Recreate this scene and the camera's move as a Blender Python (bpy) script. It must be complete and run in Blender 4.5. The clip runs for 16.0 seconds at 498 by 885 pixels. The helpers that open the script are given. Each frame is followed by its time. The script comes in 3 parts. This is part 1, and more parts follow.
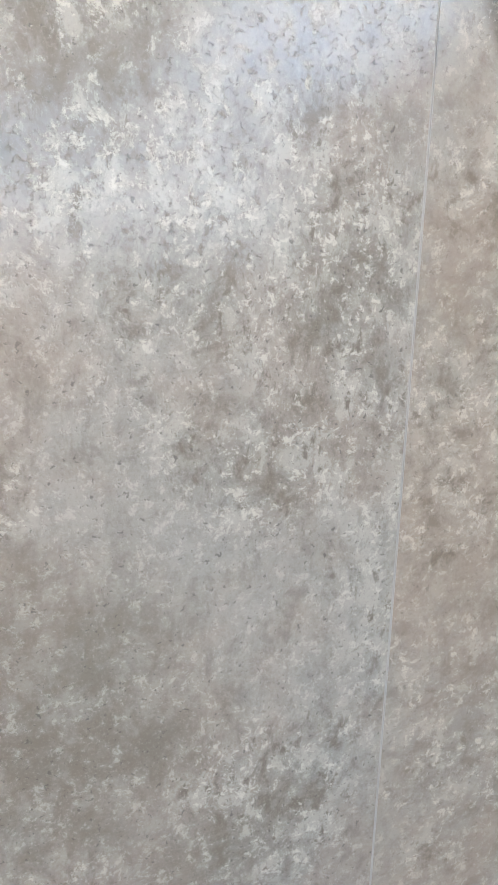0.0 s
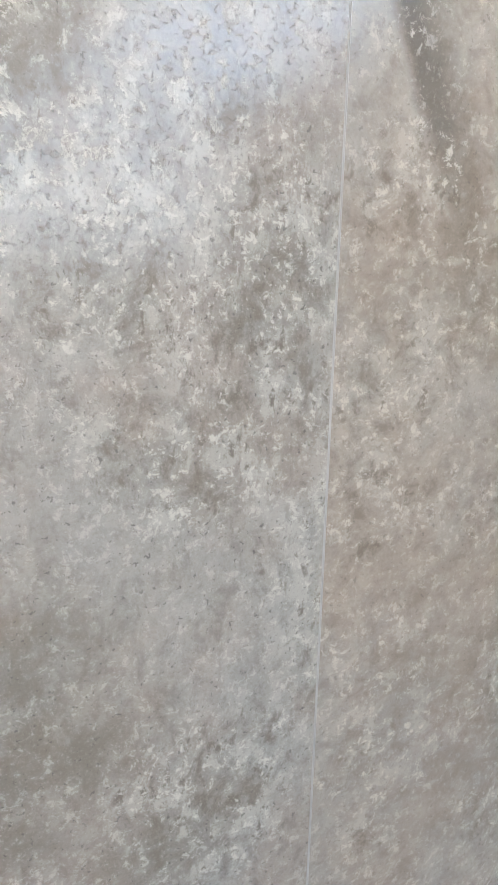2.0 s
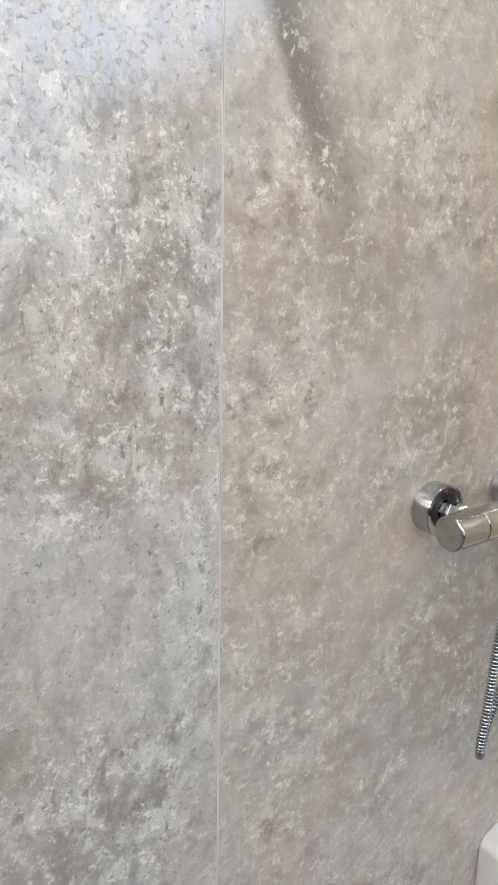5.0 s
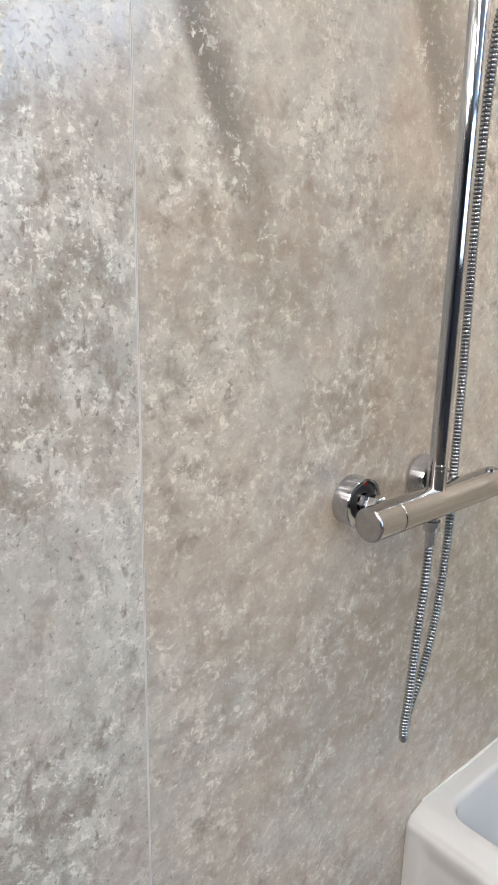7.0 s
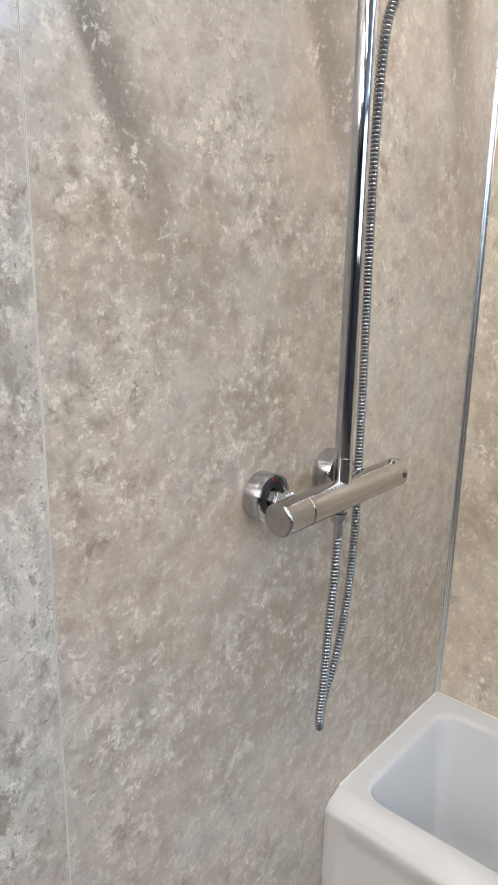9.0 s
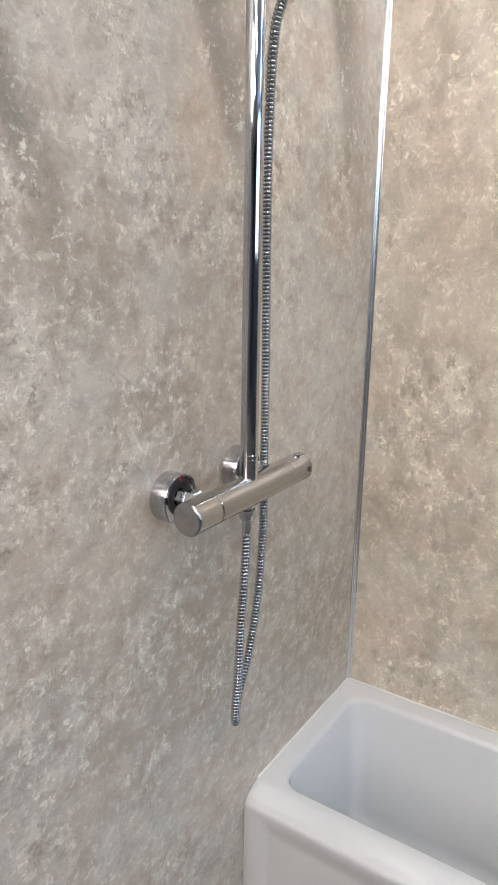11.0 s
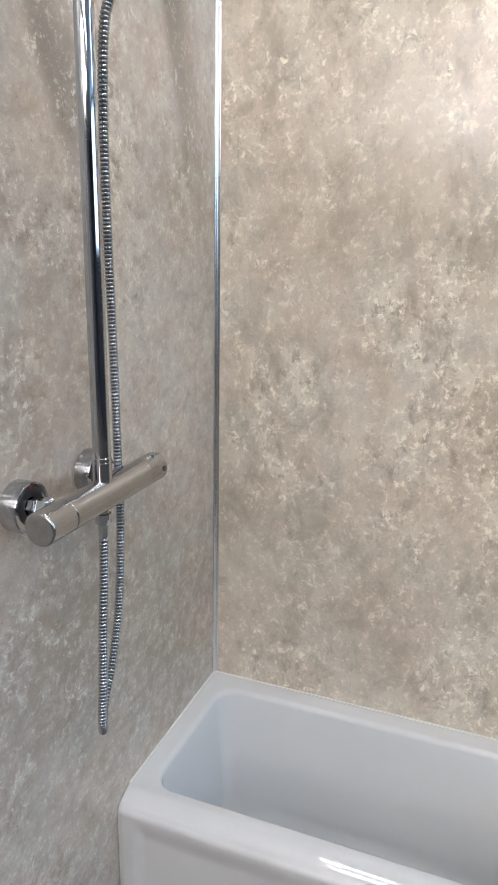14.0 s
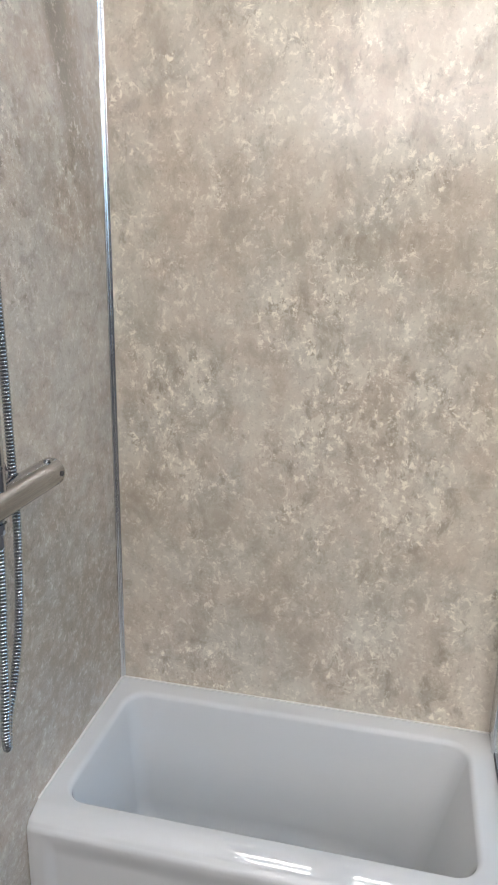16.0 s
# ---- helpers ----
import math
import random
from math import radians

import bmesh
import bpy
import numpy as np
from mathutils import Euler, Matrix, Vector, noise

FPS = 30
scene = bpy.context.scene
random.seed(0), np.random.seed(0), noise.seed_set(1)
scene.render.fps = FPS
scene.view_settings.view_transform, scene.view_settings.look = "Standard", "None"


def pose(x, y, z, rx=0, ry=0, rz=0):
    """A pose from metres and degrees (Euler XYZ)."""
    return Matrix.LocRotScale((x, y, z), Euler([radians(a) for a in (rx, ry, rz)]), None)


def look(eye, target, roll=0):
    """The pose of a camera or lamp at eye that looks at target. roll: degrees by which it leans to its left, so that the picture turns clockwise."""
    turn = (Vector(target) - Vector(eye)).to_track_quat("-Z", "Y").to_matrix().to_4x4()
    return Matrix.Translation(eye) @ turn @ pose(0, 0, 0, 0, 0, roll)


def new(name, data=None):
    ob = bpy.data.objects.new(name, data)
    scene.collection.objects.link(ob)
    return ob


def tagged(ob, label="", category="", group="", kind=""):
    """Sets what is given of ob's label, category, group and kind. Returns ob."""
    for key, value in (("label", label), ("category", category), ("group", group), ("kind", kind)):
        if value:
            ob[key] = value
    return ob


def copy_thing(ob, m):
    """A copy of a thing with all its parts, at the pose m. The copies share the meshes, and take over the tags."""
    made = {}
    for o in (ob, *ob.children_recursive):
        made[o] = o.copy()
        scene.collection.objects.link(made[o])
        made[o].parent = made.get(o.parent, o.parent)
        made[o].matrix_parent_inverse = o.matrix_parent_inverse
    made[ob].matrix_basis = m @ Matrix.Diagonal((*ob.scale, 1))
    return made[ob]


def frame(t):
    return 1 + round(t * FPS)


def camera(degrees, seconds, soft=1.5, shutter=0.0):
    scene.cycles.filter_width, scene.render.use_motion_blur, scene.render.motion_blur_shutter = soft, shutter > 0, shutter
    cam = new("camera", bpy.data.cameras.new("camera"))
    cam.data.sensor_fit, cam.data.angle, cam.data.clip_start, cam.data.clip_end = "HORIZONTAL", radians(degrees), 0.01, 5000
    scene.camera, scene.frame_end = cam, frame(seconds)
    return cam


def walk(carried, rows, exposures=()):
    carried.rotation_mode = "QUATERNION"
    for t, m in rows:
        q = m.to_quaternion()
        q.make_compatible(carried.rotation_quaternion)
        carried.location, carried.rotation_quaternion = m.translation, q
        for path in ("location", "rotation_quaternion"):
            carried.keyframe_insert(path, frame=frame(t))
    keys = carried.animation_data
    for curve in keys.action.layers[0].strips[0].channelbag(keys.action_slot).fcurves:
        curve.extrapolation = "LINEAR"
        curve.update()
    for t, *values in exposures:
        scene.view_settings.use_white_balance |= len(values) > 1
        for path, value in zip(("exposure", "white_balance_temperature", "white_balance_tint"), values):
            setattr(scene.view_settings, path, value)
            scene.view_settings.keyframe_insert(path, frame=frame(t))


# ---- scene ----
cam = camera(38.77, 16.0, soft=1.9)
# seconds, eye, yaw, pitch, roll: a slow pan from one standpoint
PATH = [
    (0, -1.3212, -0.5737, 1.4865, -19.636, -14.943, 1.156),
    (0.5, -1.3211, -0.5736, 1.4865, -20.996, -14.960, 1.153),
    (1, -1.3209, -0.5734, 1.4865, -22.561, -14.959, 1.120),
    (1.5, -1.3208, -0.5733, 1.4866, -24.254, -14.954, 1.124),
    (2, -1.3206, -0.5732, 1.4867, -25.776, -14.973, 1.124),
    (2.5, -1.3204, -0.5731, 1.4868, -27.275, -14.982, 1.108),
    (3, -1.3203, -0.5731, 1.4869, -28.757, -14.992, 1.087),
    (3.5, -1.3201, -0.5731, 1.4871, -30.238, -15.009, 1.080),
    (4, -1.3199, -0.5731, 1.4873, -31.698, -15.024, 1.071),
    (4.6, -1.3197, -0.5731, 1.4876, -33.528, -15.043, 1.067),
    (5.2, -1.3195, -0.5731, 1.4879, -35.400, -15.069, 1.059),
    (5.8, -1.3193, -0.5732, 1.4882, -37.323, -15.093, 1.055),
    (6.5, -1.3191, -0.5733, 1.4887, -39.519, -15.118, 1.047),
    (7, -1.3189, -0.5734, 1.4891, -41.361, -15.133, 1.053),
    (7.5, -1.3187, -0.5736, 1.4894, -43.273, -15.148, 1.072),
    (8, -1.3185, -0.5737, 1.4899, -45.164, -15.201, 1.047),
    (8.5, -1.3184, -0.5739, 1.4903, -47.072, -15.191, 1.070),
    (9, -1.3182, -0.5741, 1.4908, -48.980, -15.200, 1.065),
    (9.7, -1.3179, -0.5744, 1.4915, -51.702, -15.242, 1.010),
    (10.3, -1.3177, -0.5747, 1.4921, -54.049, -15.268, 0.980),
    (10.9, -1.3175, -0.5750, 1.4928, -56.417, -15.292, 0.960),
    (11.5, -1.3172, -0.5754, 1.4935, -58.777, -15.314, 0.925),
    (12, -1.3170, -0.5757, 1.4941, -60.814, -15.336, 0.900),
    (12.5, -1.3168, -0.5760, 1.4948, -62.808, -15.372, 0.931),
    (13, -1.3166, -0.5764, 1.4955, -64.845, -15.392, 0.956),
    (13.5, -1.3164, -0.5767, 1.4962, -66.862, -15.397, 0.972),
    (14, -1.3162, -0.5771, 1.4969, -68.916, -15.425, 0.998),
    (14.5, -1.3160, -0.5776, 1.4977, -70.963, -15.458, 1.036),
    (15, -1.3158, -0.5780, 1.4985, -73.056, -15.470, 1.031),
    (15.5, -1.3156, -0.5785, 1.4993, -75.124, -15.493, 1.039),
    (16, -1.3154, -0.5789, 1.5002, -77.200, -15.513, 1.018),
]
walk(cam, [(t, pose(x, y, z, 90 + pitch, 0, yaw) @ pose(0, 0, 0, 0, 0, roll)) for t, x, y, z, yaw, pitch, roll in PATH],
     exposures=[(0, 0.0, 6520, 14), (2, 0.0, 6520, 14), (4, 0.08, 6560, 14), (6.5, 0.17, 6700, 14), (9, 0.12, 6720, 15), (11.5, 0.04, 6500, 15), (13, 0.0, 6340, 14.5), (16, -0.2, 6260, 13)])

# ---- world and lights ----
world = bpy.data.worlds.new("sky")
scene.world = world
world.use_nodes = True
wn = world.node_tree
sky = wn.nodes.new("ShaderNodeTexSky")
sky.sky_type = "NISHITA"
sky.sun_disc = False
sky.sun_elevation, sky.sun_rotation = radians(38), radians(150)
wn.nodes["Background"].inputs[1].default_value = 0.12
wn.links.new(sky.outputs[0], wn.nodes["Background"].inputs[0])

TUBE_STRENGTH = 58.0
STRIP_STRENGTH = 42.0
WINDOW_WATTS = 35.0
# daylight entering through the showroom window
lamp_data = bpy.data.lights.new("window_daylight", "AREA")
lamp_data.shape, lamp_data.size, lamp_data.size_y = "RECTANGLE", 3.5, 0.96
lamp_data.energy, lamp_data.color = WINDOW_WATTS, (0.48, 0.73, 1.0)
window_daylight = new("window_daylight", lamp_data)
window_daylight.matrix_world = look((-0.90, -4.66, 1.95), (-0.90, 0.0, 1.95))

# ---- materials ----


def material(name):
    m = bpy.data.materials.new(name)
    m.use_nodes = True
    return m, m.node_tree, m.node_tree.nodes["Principled BSDF"]


def node(tree, kind, **values):
    n = tree.nodes.new(kind)
    for key, value in values.items():
        n.inputs[key.replace("_", " ")].default_value = value
    return n


def noise_at(tree, vector, scale, detail=6.0, rough=0.6, distort=0.0):
    n = node(tree, "ShaderNodeTexNoise", Scale=scale, Detail=detail, Roughness=rough, Distortion=distort)
    tree.links.new(vector, n.inputs["Vector"])
    return n.outputs["Fac"]


def span(tree, value, a, b, lo=0.0, hi=1.0):
    n = tree.nodes.new("ShaderNodeMapRange")
    n.interpolation_type = "SMOOTHSTEP"
    tree.links.new(value, n.inputs["Value"])
    for key, v in zip(("From Min", "From Max", "To Min", "To Max"), (a, b, lo, hi)):
        n.inputs[key].default_value = v
    return n.outputs["Result"]


def calc(tree, op, a, b):
    n = tree.nodes.new("ShaderNodeMath")
    n.operation = op
    for i, v in enumerate((a, b)):
        if isinstance(v, (int, float)):
            n.inputs[i].default_value = v
        else:
            tree.links.new(v, n.inputs[i])
    return n.outputs[0]


def blend(tree, fac, a, b):
    n = tree.nodes.new("ShaderNodeMix")
    n.data_type = "RGBA"
    if isinstance(fac, (int, float)):
        n.inputs[0].default_value = fac
    else:
        tree.links.new(fac, n.inputs[0])
    for i, v in ((6, a), (7, b)):
        if isinstance(v, tuple):
            n.inputs[i].default_value = (*v, 1)
        else:
            tree.links.new(v, n.inputs[i])
    return n.outputs[2]


def moved(tree, vector, offset, scale=(1.0, 1.0, 1.0)):
    n = tree.nodes.new("ShaderNodeMapping")
    n.inputs["Location"].default_value = offset
    n.inputs["Scale"].default_value = scale
    tree.links.new(vector, n.inputs["Vector"])
    return n.outputs["Vector"]


def near(tree, here, place, size):
    """1 at the place, falling to 0 at size metres from it."""
    gap = tree.nodes.new("ShaderNodeVectorMath")
    gap.operation = "DISTANCE"
    tree.links.new(here, gap.inputs[0])
    gap.inputs[1].default_value = place
    return span(tree, gap.outputs["Value"], size, size * 0.2)


def along(tree, here, origin, way):
    """Metres from origin in the direction way."""
    off = tree.nodes.new("ShaderNodeVectorMath")
    off.operation = "SUBTRACT"
    tree.links.new(here, off.inputs[0])
    off.inputs[1].default_value = origin
    dot = tree.nodes.new("ShaderNodeVectorMath")
    dot.operation = "DOT_PRODUCT"
    tree.links.new(off.outputs[0], dot.inputs[0])
    dot.inputs[1].default_value = Vector(way).normalized()
    return dot.outputs["Value"]


def stone_material(name, seed, grey, warm, crusts=(), smudges=(), shadow_streaks=(), flat=(1, 0), contrast=1.0, flaky=0.0, fine=1.0, pitted=1.0, gloss=0.13, emboss=0.32, grain=0.30, tall=0.8):
    """Printed and embossed wall panel: cloudy stone with crusts of pale flakes, dark smudges and small pits, and
    painted-on shadows.
    crusts and smudges: (run, height, size, amount); shadow_streaks, the painted shadows: (run, height, run, height,
    width, amount); flat: the wall's direction."""
    m, tree, bsdf = material(name)
    here = tree.nodes.new("ShaderNodeTexCoord").outputs["Object"]
    v = moved(tree, here, (seed * 3.1, seed * 7.7, seed * 1.3))
    w = moved(tree, v, (0, 0, 0), (1.0, 1.0, tall))
    at = lambda run, high: (run * flat[0], run * flat[1], high)
    # patches have ragged outlines
    warp = node(tree, "ShaderNodeTexNoise", Scale=14.0, Detail=6.0, Roughness=0.65)
    tree.links.new(v, warp.inputs["Vector"])
    shift = tree.nodes.new("ShaderNodeVectorMath")
    shift.operation = "MULTIPLY_ADD"
    tree.links.new(warp.outputs["Color"], shift.inputs[0])
    shift.inputs[1].default_value = (0.11, 0.11, 0.11)
    shift.inputs[2].default_value = (-0.055, -0.055, -0.055)
    ragged = tree.nodes.new("ShaderNodeVectorMath")
    tree.links.new(here, ragged.inputs[0])
    tree.links.new(shift.outputs[0], ragged.inputs[1])
    ragged = ragged.outputs[0]

    cloud = noise_at(tree, w, 4.5, 5, 0.6, 0.3)
    blot = noise_at(tree, moved(tree, w, (4, 1, 7)), 32.0 * fine, 10, 0.74, 0.25)
    smear = noise_at(tree, moved(tree, v, (3, 9, 2), (1.0, 1.0, tall * 0.85)), 60.0 * fine, 8, 0.72, 0.3)
    chip = noise_at(tree, moved(tree, v, (7, 3, 1)), 105.0 * fine, 9, 0.76, 0.4)
    grit = noise_at(tree, v, 330.0 * fine, 4, 0.7)
    hue = noise_at(tree, moved(tree, v, (9, 2, 5)), 6.0, 7, 0.66)
    dent = noise_at(tree, moved(tree, v, (5, 5, 8)), 170.0, 3, 0.6, 0.5)
    crust = calc(tree, "MULTIPLY", calc(tree, "SUBTRACT", noise_at(tree, moved(tree, w, (1, 5, 2)), 8.0, 7, 0.66), 0.5), 1.5)
    for run, high, size, amount in crusts:
        crust = calc(tree, "ADD", crust, calc(tree, "MULTIPLY", near(tree, ragged, at(run, high), size), amount))
    rich = span(tree, crust, -0.12 - flaky, 0.30 - flaky)

    deep = tuple(c * k for c, k in zip(grey, (0.59, 0.55, 0.50)))
    pale = tuple(min(1, c * k) for c, k in zip(grey, (1.36, 1.38, 1.36)))
    base = blend(tree, span(tree, hue, 0.40, 0.60), grey, warm)
    # soft clouds, then mottling that is stronger inside the crusts
    base = blend(tree, span(tree, cloud, 0.50, 0.30, 0.0, 0.34 * contrast), base, deep)
    base = blend(tree, span(tree, cloud, 0.50, 0.68, 0.0, 0.22 * contrast), base, pale)
    base = blend(tree, calc(tree, "MULTIPLY", span(tree, blot, 0.50, 0.36, 0.0, 0.62 * contrast), span(tree, rich, 0, 1, 0.55, 1.0)), base, deep)
    base = blend(tree, calc(tree, "MULTIPLY", span(tree, blot, 0.50, 0.58, 0.0, 0.62 * contrast), span(tree, rich, 0, 1, 0.35, 1.0)), base, pale)
    base = blend(tree, calc(tree, "MULTIPLY", span(tree, smear, 0.47, 0.36, 0.0, 0.78 * contrast), span(tree, rich, 0, 1, 0.22, 1.0)), base, deep)
    for run, high, size, amount in smudges:
        base = blend(tree, calc(tree, "MULTIPLY", calc(tree, "MULTIPLY", near(tree, ragged, at(run, high), size), span(tree, blot, 0.62, 0.42, 0.45, 1.0)), amount), base, deep)
    # diagonal cast shadows painted dark into the panel colour, sharp on one side
    for run0, high0, run1, high1, width, amount in shadow_streaks:
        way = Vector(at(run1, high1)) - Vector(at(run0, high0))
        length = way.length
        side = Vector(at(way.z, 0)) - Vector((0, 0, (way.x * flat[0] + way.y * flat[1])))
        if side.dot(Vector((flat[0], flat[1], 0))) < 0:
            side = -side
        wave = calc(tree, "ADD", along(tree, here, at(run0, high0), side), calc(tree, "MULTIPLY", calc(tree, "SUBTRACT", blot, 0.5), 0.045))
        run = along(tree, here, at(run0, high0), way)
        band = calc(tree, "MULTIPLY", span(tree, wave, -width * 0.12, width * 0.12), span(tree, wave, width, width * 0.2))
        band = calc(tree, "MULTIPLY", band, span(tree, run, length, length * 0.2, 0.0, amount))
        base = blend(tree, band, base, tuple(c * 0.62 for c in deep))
    # crisp pale flakes and thin broken curls
    flakes = calc(tree, "MULTIPLY", span(tree, chip, 0.535, 0.585), calc(tree, "MULTIPLY", span(tree, blot, 0.42, 0.52), span(tree, rich, 0.0, 1.0, 0.45, 1.0)))
    base = blend(tree, calc(tree, "MULTIPLY", flakes, 0.86), base, tuple(min(1, c * (1.0 + 0.20 * contrast)) for c in pale))
    base = blend(tree, span(tree, grit, 0.46, 0.34, 0.0, grain), base, deep)
    base = blend(tree, span(tree, grit, 0.54, 0.68, 0.0, grain), base, pale)
    pits = calc(tree, "MULTIPLY", span(tree, dent, 0.615, 0.655), span(tree, smear, 0.46, 0.54, 0.0, pitted))
    base = blend(tree, calc(tree, "MULTIPLY", pits, 0.62), base, tuple(c * 0.3 for c in grey))
    tree.links.new(base, bsdf.inputs["Base Color"])
    tree.links.new(span(tree, blot, 0.35, 0.65, gloss, gloss + 0.07), bsdf.inputs["Roughness"])
    bsdf.inputs["Specular IOR Level"].default_value = 0.9
    relief = calc(tree, "SUBTRACT", calc(tree, "MULTIPLY", flakes, 0.5), calc(tree, "MULTIPLY", span(tree, dent, 0.55, 0.65), 1.2))
    bump = node(tree, "ShaderNodeBump", Strength=emboss, Distance=0.001)
    tree.links.new(relief, bump.inputs["Height"])
    tree.links.new(bump.outputs[0], bsdf.inputs["Normal"])
    return m


def plain_material(name, colour, rough, metal=0.0, vary=0.06, scale=12.0, bump_height=0.0):
    m, tree, bsdf = material(name)
    coord = tree.nodes.new("ShaderNodeTexCoord")
    n = noise_at(tree, coord.outputs["Object"], scale, 6, 0.6)
    shade = blend(tree, n, tuple(c * (1 - vary) for c in colour), tuple(min(1, c * (1 + vary)) for c in colour))
    tree.links.new(shade, bsdf.inputs["Base Color"])
    tree.links.new(span(tree, n, 0.3, 0.7, rough * 0.85, rough * 1.15), bsdf.inputs["Roughness"])
    bsdf.inputs["Metallic"].default_value = metal
    if bump_height:
        bump = node(tree, "ShaderNodeBump", Strength=0.4, Distance=bump_height)
        tree.links.new(noise_at(tree, coord.outputs["Object"], scale * 8, 4), bump.inputs["Height"])
        tree.links.new(bump.outputs[0], bsdf.inputs["Normal"])
    return m


def glow_material(name, colour, strength):
    m, tree, bsdf = material(name)
    bsdf.inputs["Base Color"].default_value = (0.8, 0.8, 0.8, 1)
    bsdf.inputs["Emission Color"].default_value = (*colour, 1)
    bsdf.inputs["Emission Strength"].default_value = strength
    return m


STONE_GREY = stone_material("stone_panel_grey", 1.0, (0.442, 0.418, 0.378), (0.455, 0.396, 0.343),
                            ((-1.09, 1.50, 0.15, 0.55), (-1.05, 1.56, 0.11, 0.30), (-1.09, 1.29, 0.14, 0.24), (-1.09, 0.93, 0.14, 0.34), (-1.27, 1.55, 0.09, 0.25),
                             (-1.00, 1.38, 0.08, 0.22), (-1.31, 1.10, 0.20, -0.35), (-1.24, 1.20, 0.12, -0.2), (-1.27, 1.38, 0.10, -0.15)),
                            # the widest smudge darkens the panel's lower left
                            ((-1.03, 1.46, 0.075, 0.62), (-1.33, 1.07, 0.24, 0.80), (-1.09, 1.31, 0.09, 0.30), (-1.19, 1.03, 0.11, 0.26), (-1.16, 1.44, 0.06, 0.4)), contrast=1.35)
STONE_TAUPE = stone_material("stone_panel_taupe", 2.0, (0.453, 0.410, 0.357), (0.460, 0.385, 0.318),
                             ((-0.86, 1.56, 0.08, 0.30), (-0.87, 1.36, 0.11, 0.34), (-0.71, 1.61, 0.10, 0.26), (-0.90, 1.23, 0.08, 0.26), (-0.85, 0.94, 0.12, 0.2), (-0.64, 1.51, 0.09, 0.26),
                              (-0.62, 1.29, 0.11, 0.36), (-0.68, 0.93, 0.09, 0.2), (-0.20, 1.20, 0.35, -0.30), (-0.22, 0.75, 0.34, -0.45), (-0.70, 1.10, 0.14, -0.15)),
                             # the low, wide smudges darken this panel towards the bottom
                             ((-0.755, 1.46, 0.12, 0.45), (-0.60, 0.88, 0.24, 0.55), (-0.80, 0.99, 0.12, 0.30), (-0.34, 0.90, 0.32, 0.55), (-0.15, 0.72, 0.30, 0.50), (-0.19, 1.62, 0.12, 0.40)),
                             # three slanting shadows painted into the panel around the riser
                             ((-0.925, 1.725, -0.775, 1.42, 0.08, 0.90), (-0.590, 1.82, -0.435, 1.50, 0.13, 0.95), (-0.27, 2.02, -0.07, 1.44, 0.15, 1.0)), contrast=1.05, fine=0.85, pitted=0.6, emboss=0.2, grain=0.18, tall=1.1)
STONE_SAND = stone_material("stone_panel_sand", 3.0, (0.545, 0.50, 0.425), (0.55, 0.472, 0.388),
                            ((-0.13, 1.21, 0.14, 0.40), (-0.40, 1.39, 0.15, 0.26), (-0.50, 1.21, 0.16, 0.32), (-0.59, 1.04, 0.14, 0.36), (-0.60, 1.69, 0.14, 0.32), (-0.44, 1.83, 0.12, 0.22),
                             (-0.155, 1.83, 0.11, 0.26), (-0.53, 0.65, 0.12, 0.22), (-0.11, 0.60, 0.11, 0.2)),
                            ((-0.31, 1.52, 0.15, 0.40), (-0.48, 1.49, 0.12, 0.40), (-0.30, 0.85, 0.24, 0.36), (-0.11, 1.82, 0.09, 0.50), (-0.58, 0.86, 0.15, 0.36), (-0.05, 0.96, 0.13, 0.36), (-0.64, 1.46, 0.12, 0.36)),
                            flat=(0, 1), contrast=1.05, fine=0.60, pitted=0.5, gloss=0.10, emboss=0.04, grain=0.12)
CORE = plain_material("panel_core", (0.58, 0.565, 0.54), 0.5)
CHROME = plain_material("chrome", (0.52, 0.54, 0.57), 0.045, 1.0, 0.02)
SATIN = plain_material("satin_chrome", (0.43, 0.43, 0.43), 0.15, 1.0, 0.03, 60)
HOSE_METAL = plain_material("hose_steel", (0.45, 0.475, 0.50), 0.15, 1.0, 0.03)
ALU = plain_material("polished_aluminium", (0.78, 0.79, 0.8), 0.20, 1.0, 0.03)
ACRYLIC = plain_material("white_acrylic", (0.60, 0.615, 0.625), 0.03, 0.0, 0.012, 5)
SEALANT = plain_material("white_sealant", (0.72, 0.71, 0.69), 0.4)
BLACK = plain_material("black_rubber", (0.015, 0.015, 0.017), 0.35)
GLASS, glass_tree, glass_bsdf = material("clear_glass")
glass_bsdf.inputs["Base Color"].default_value = (0.93, 0.97, 0.96, 1)
glass_bsdf.inputs["Transmission Weight"].default_value = 1.0
glass_bsdf.inputs["Roughness"].default_value = 0.0
RED = plain_material("red_plastic", (0.22, 0.012, 0.012), 0.3)
PAINT = plain_material("white_wall_paint", (0.74, 0.73, 0.70), 0.75, 0, 0.03, 6, 0.0006)
CEILING = plain_material("white_ceiling_paint", (0.8, 0.8, 0.79), 0.8, 0, 0.03, 6, 0.0006)
FLOORING = plain_material("grey_vinyl_floor", (0.11, 0.095, 0.08), 0.45, 0, 0.2, 4, 0.0004)
DARK_PAINT = plain_material("slate_wall_paint", (0.045, 0.05, 0.065), 0.7, 0, 0.05, 6, 0.0006)
PANEL_GLOW = glow_material("lit_cool_diffuser", (0.46, 0.72, 1.0), 6.0)
WARM_GLOW = glow_material("lit_warm_diffuser", (1.0, 0.93, 0.86), 6.5)
STRIP = glow_material("lit_strip", (1.0, 0.955, 0.89), STRIP_STRENGTH)
TUBE = glow_material("lit_tube", (1.0, 0.955, 0.89), TUBE_STRENGTH)
HOUSING = plain_material("white_enamel", (0.8, 0.8, 0.8), 0.35)

# ---- mesh helpers ----


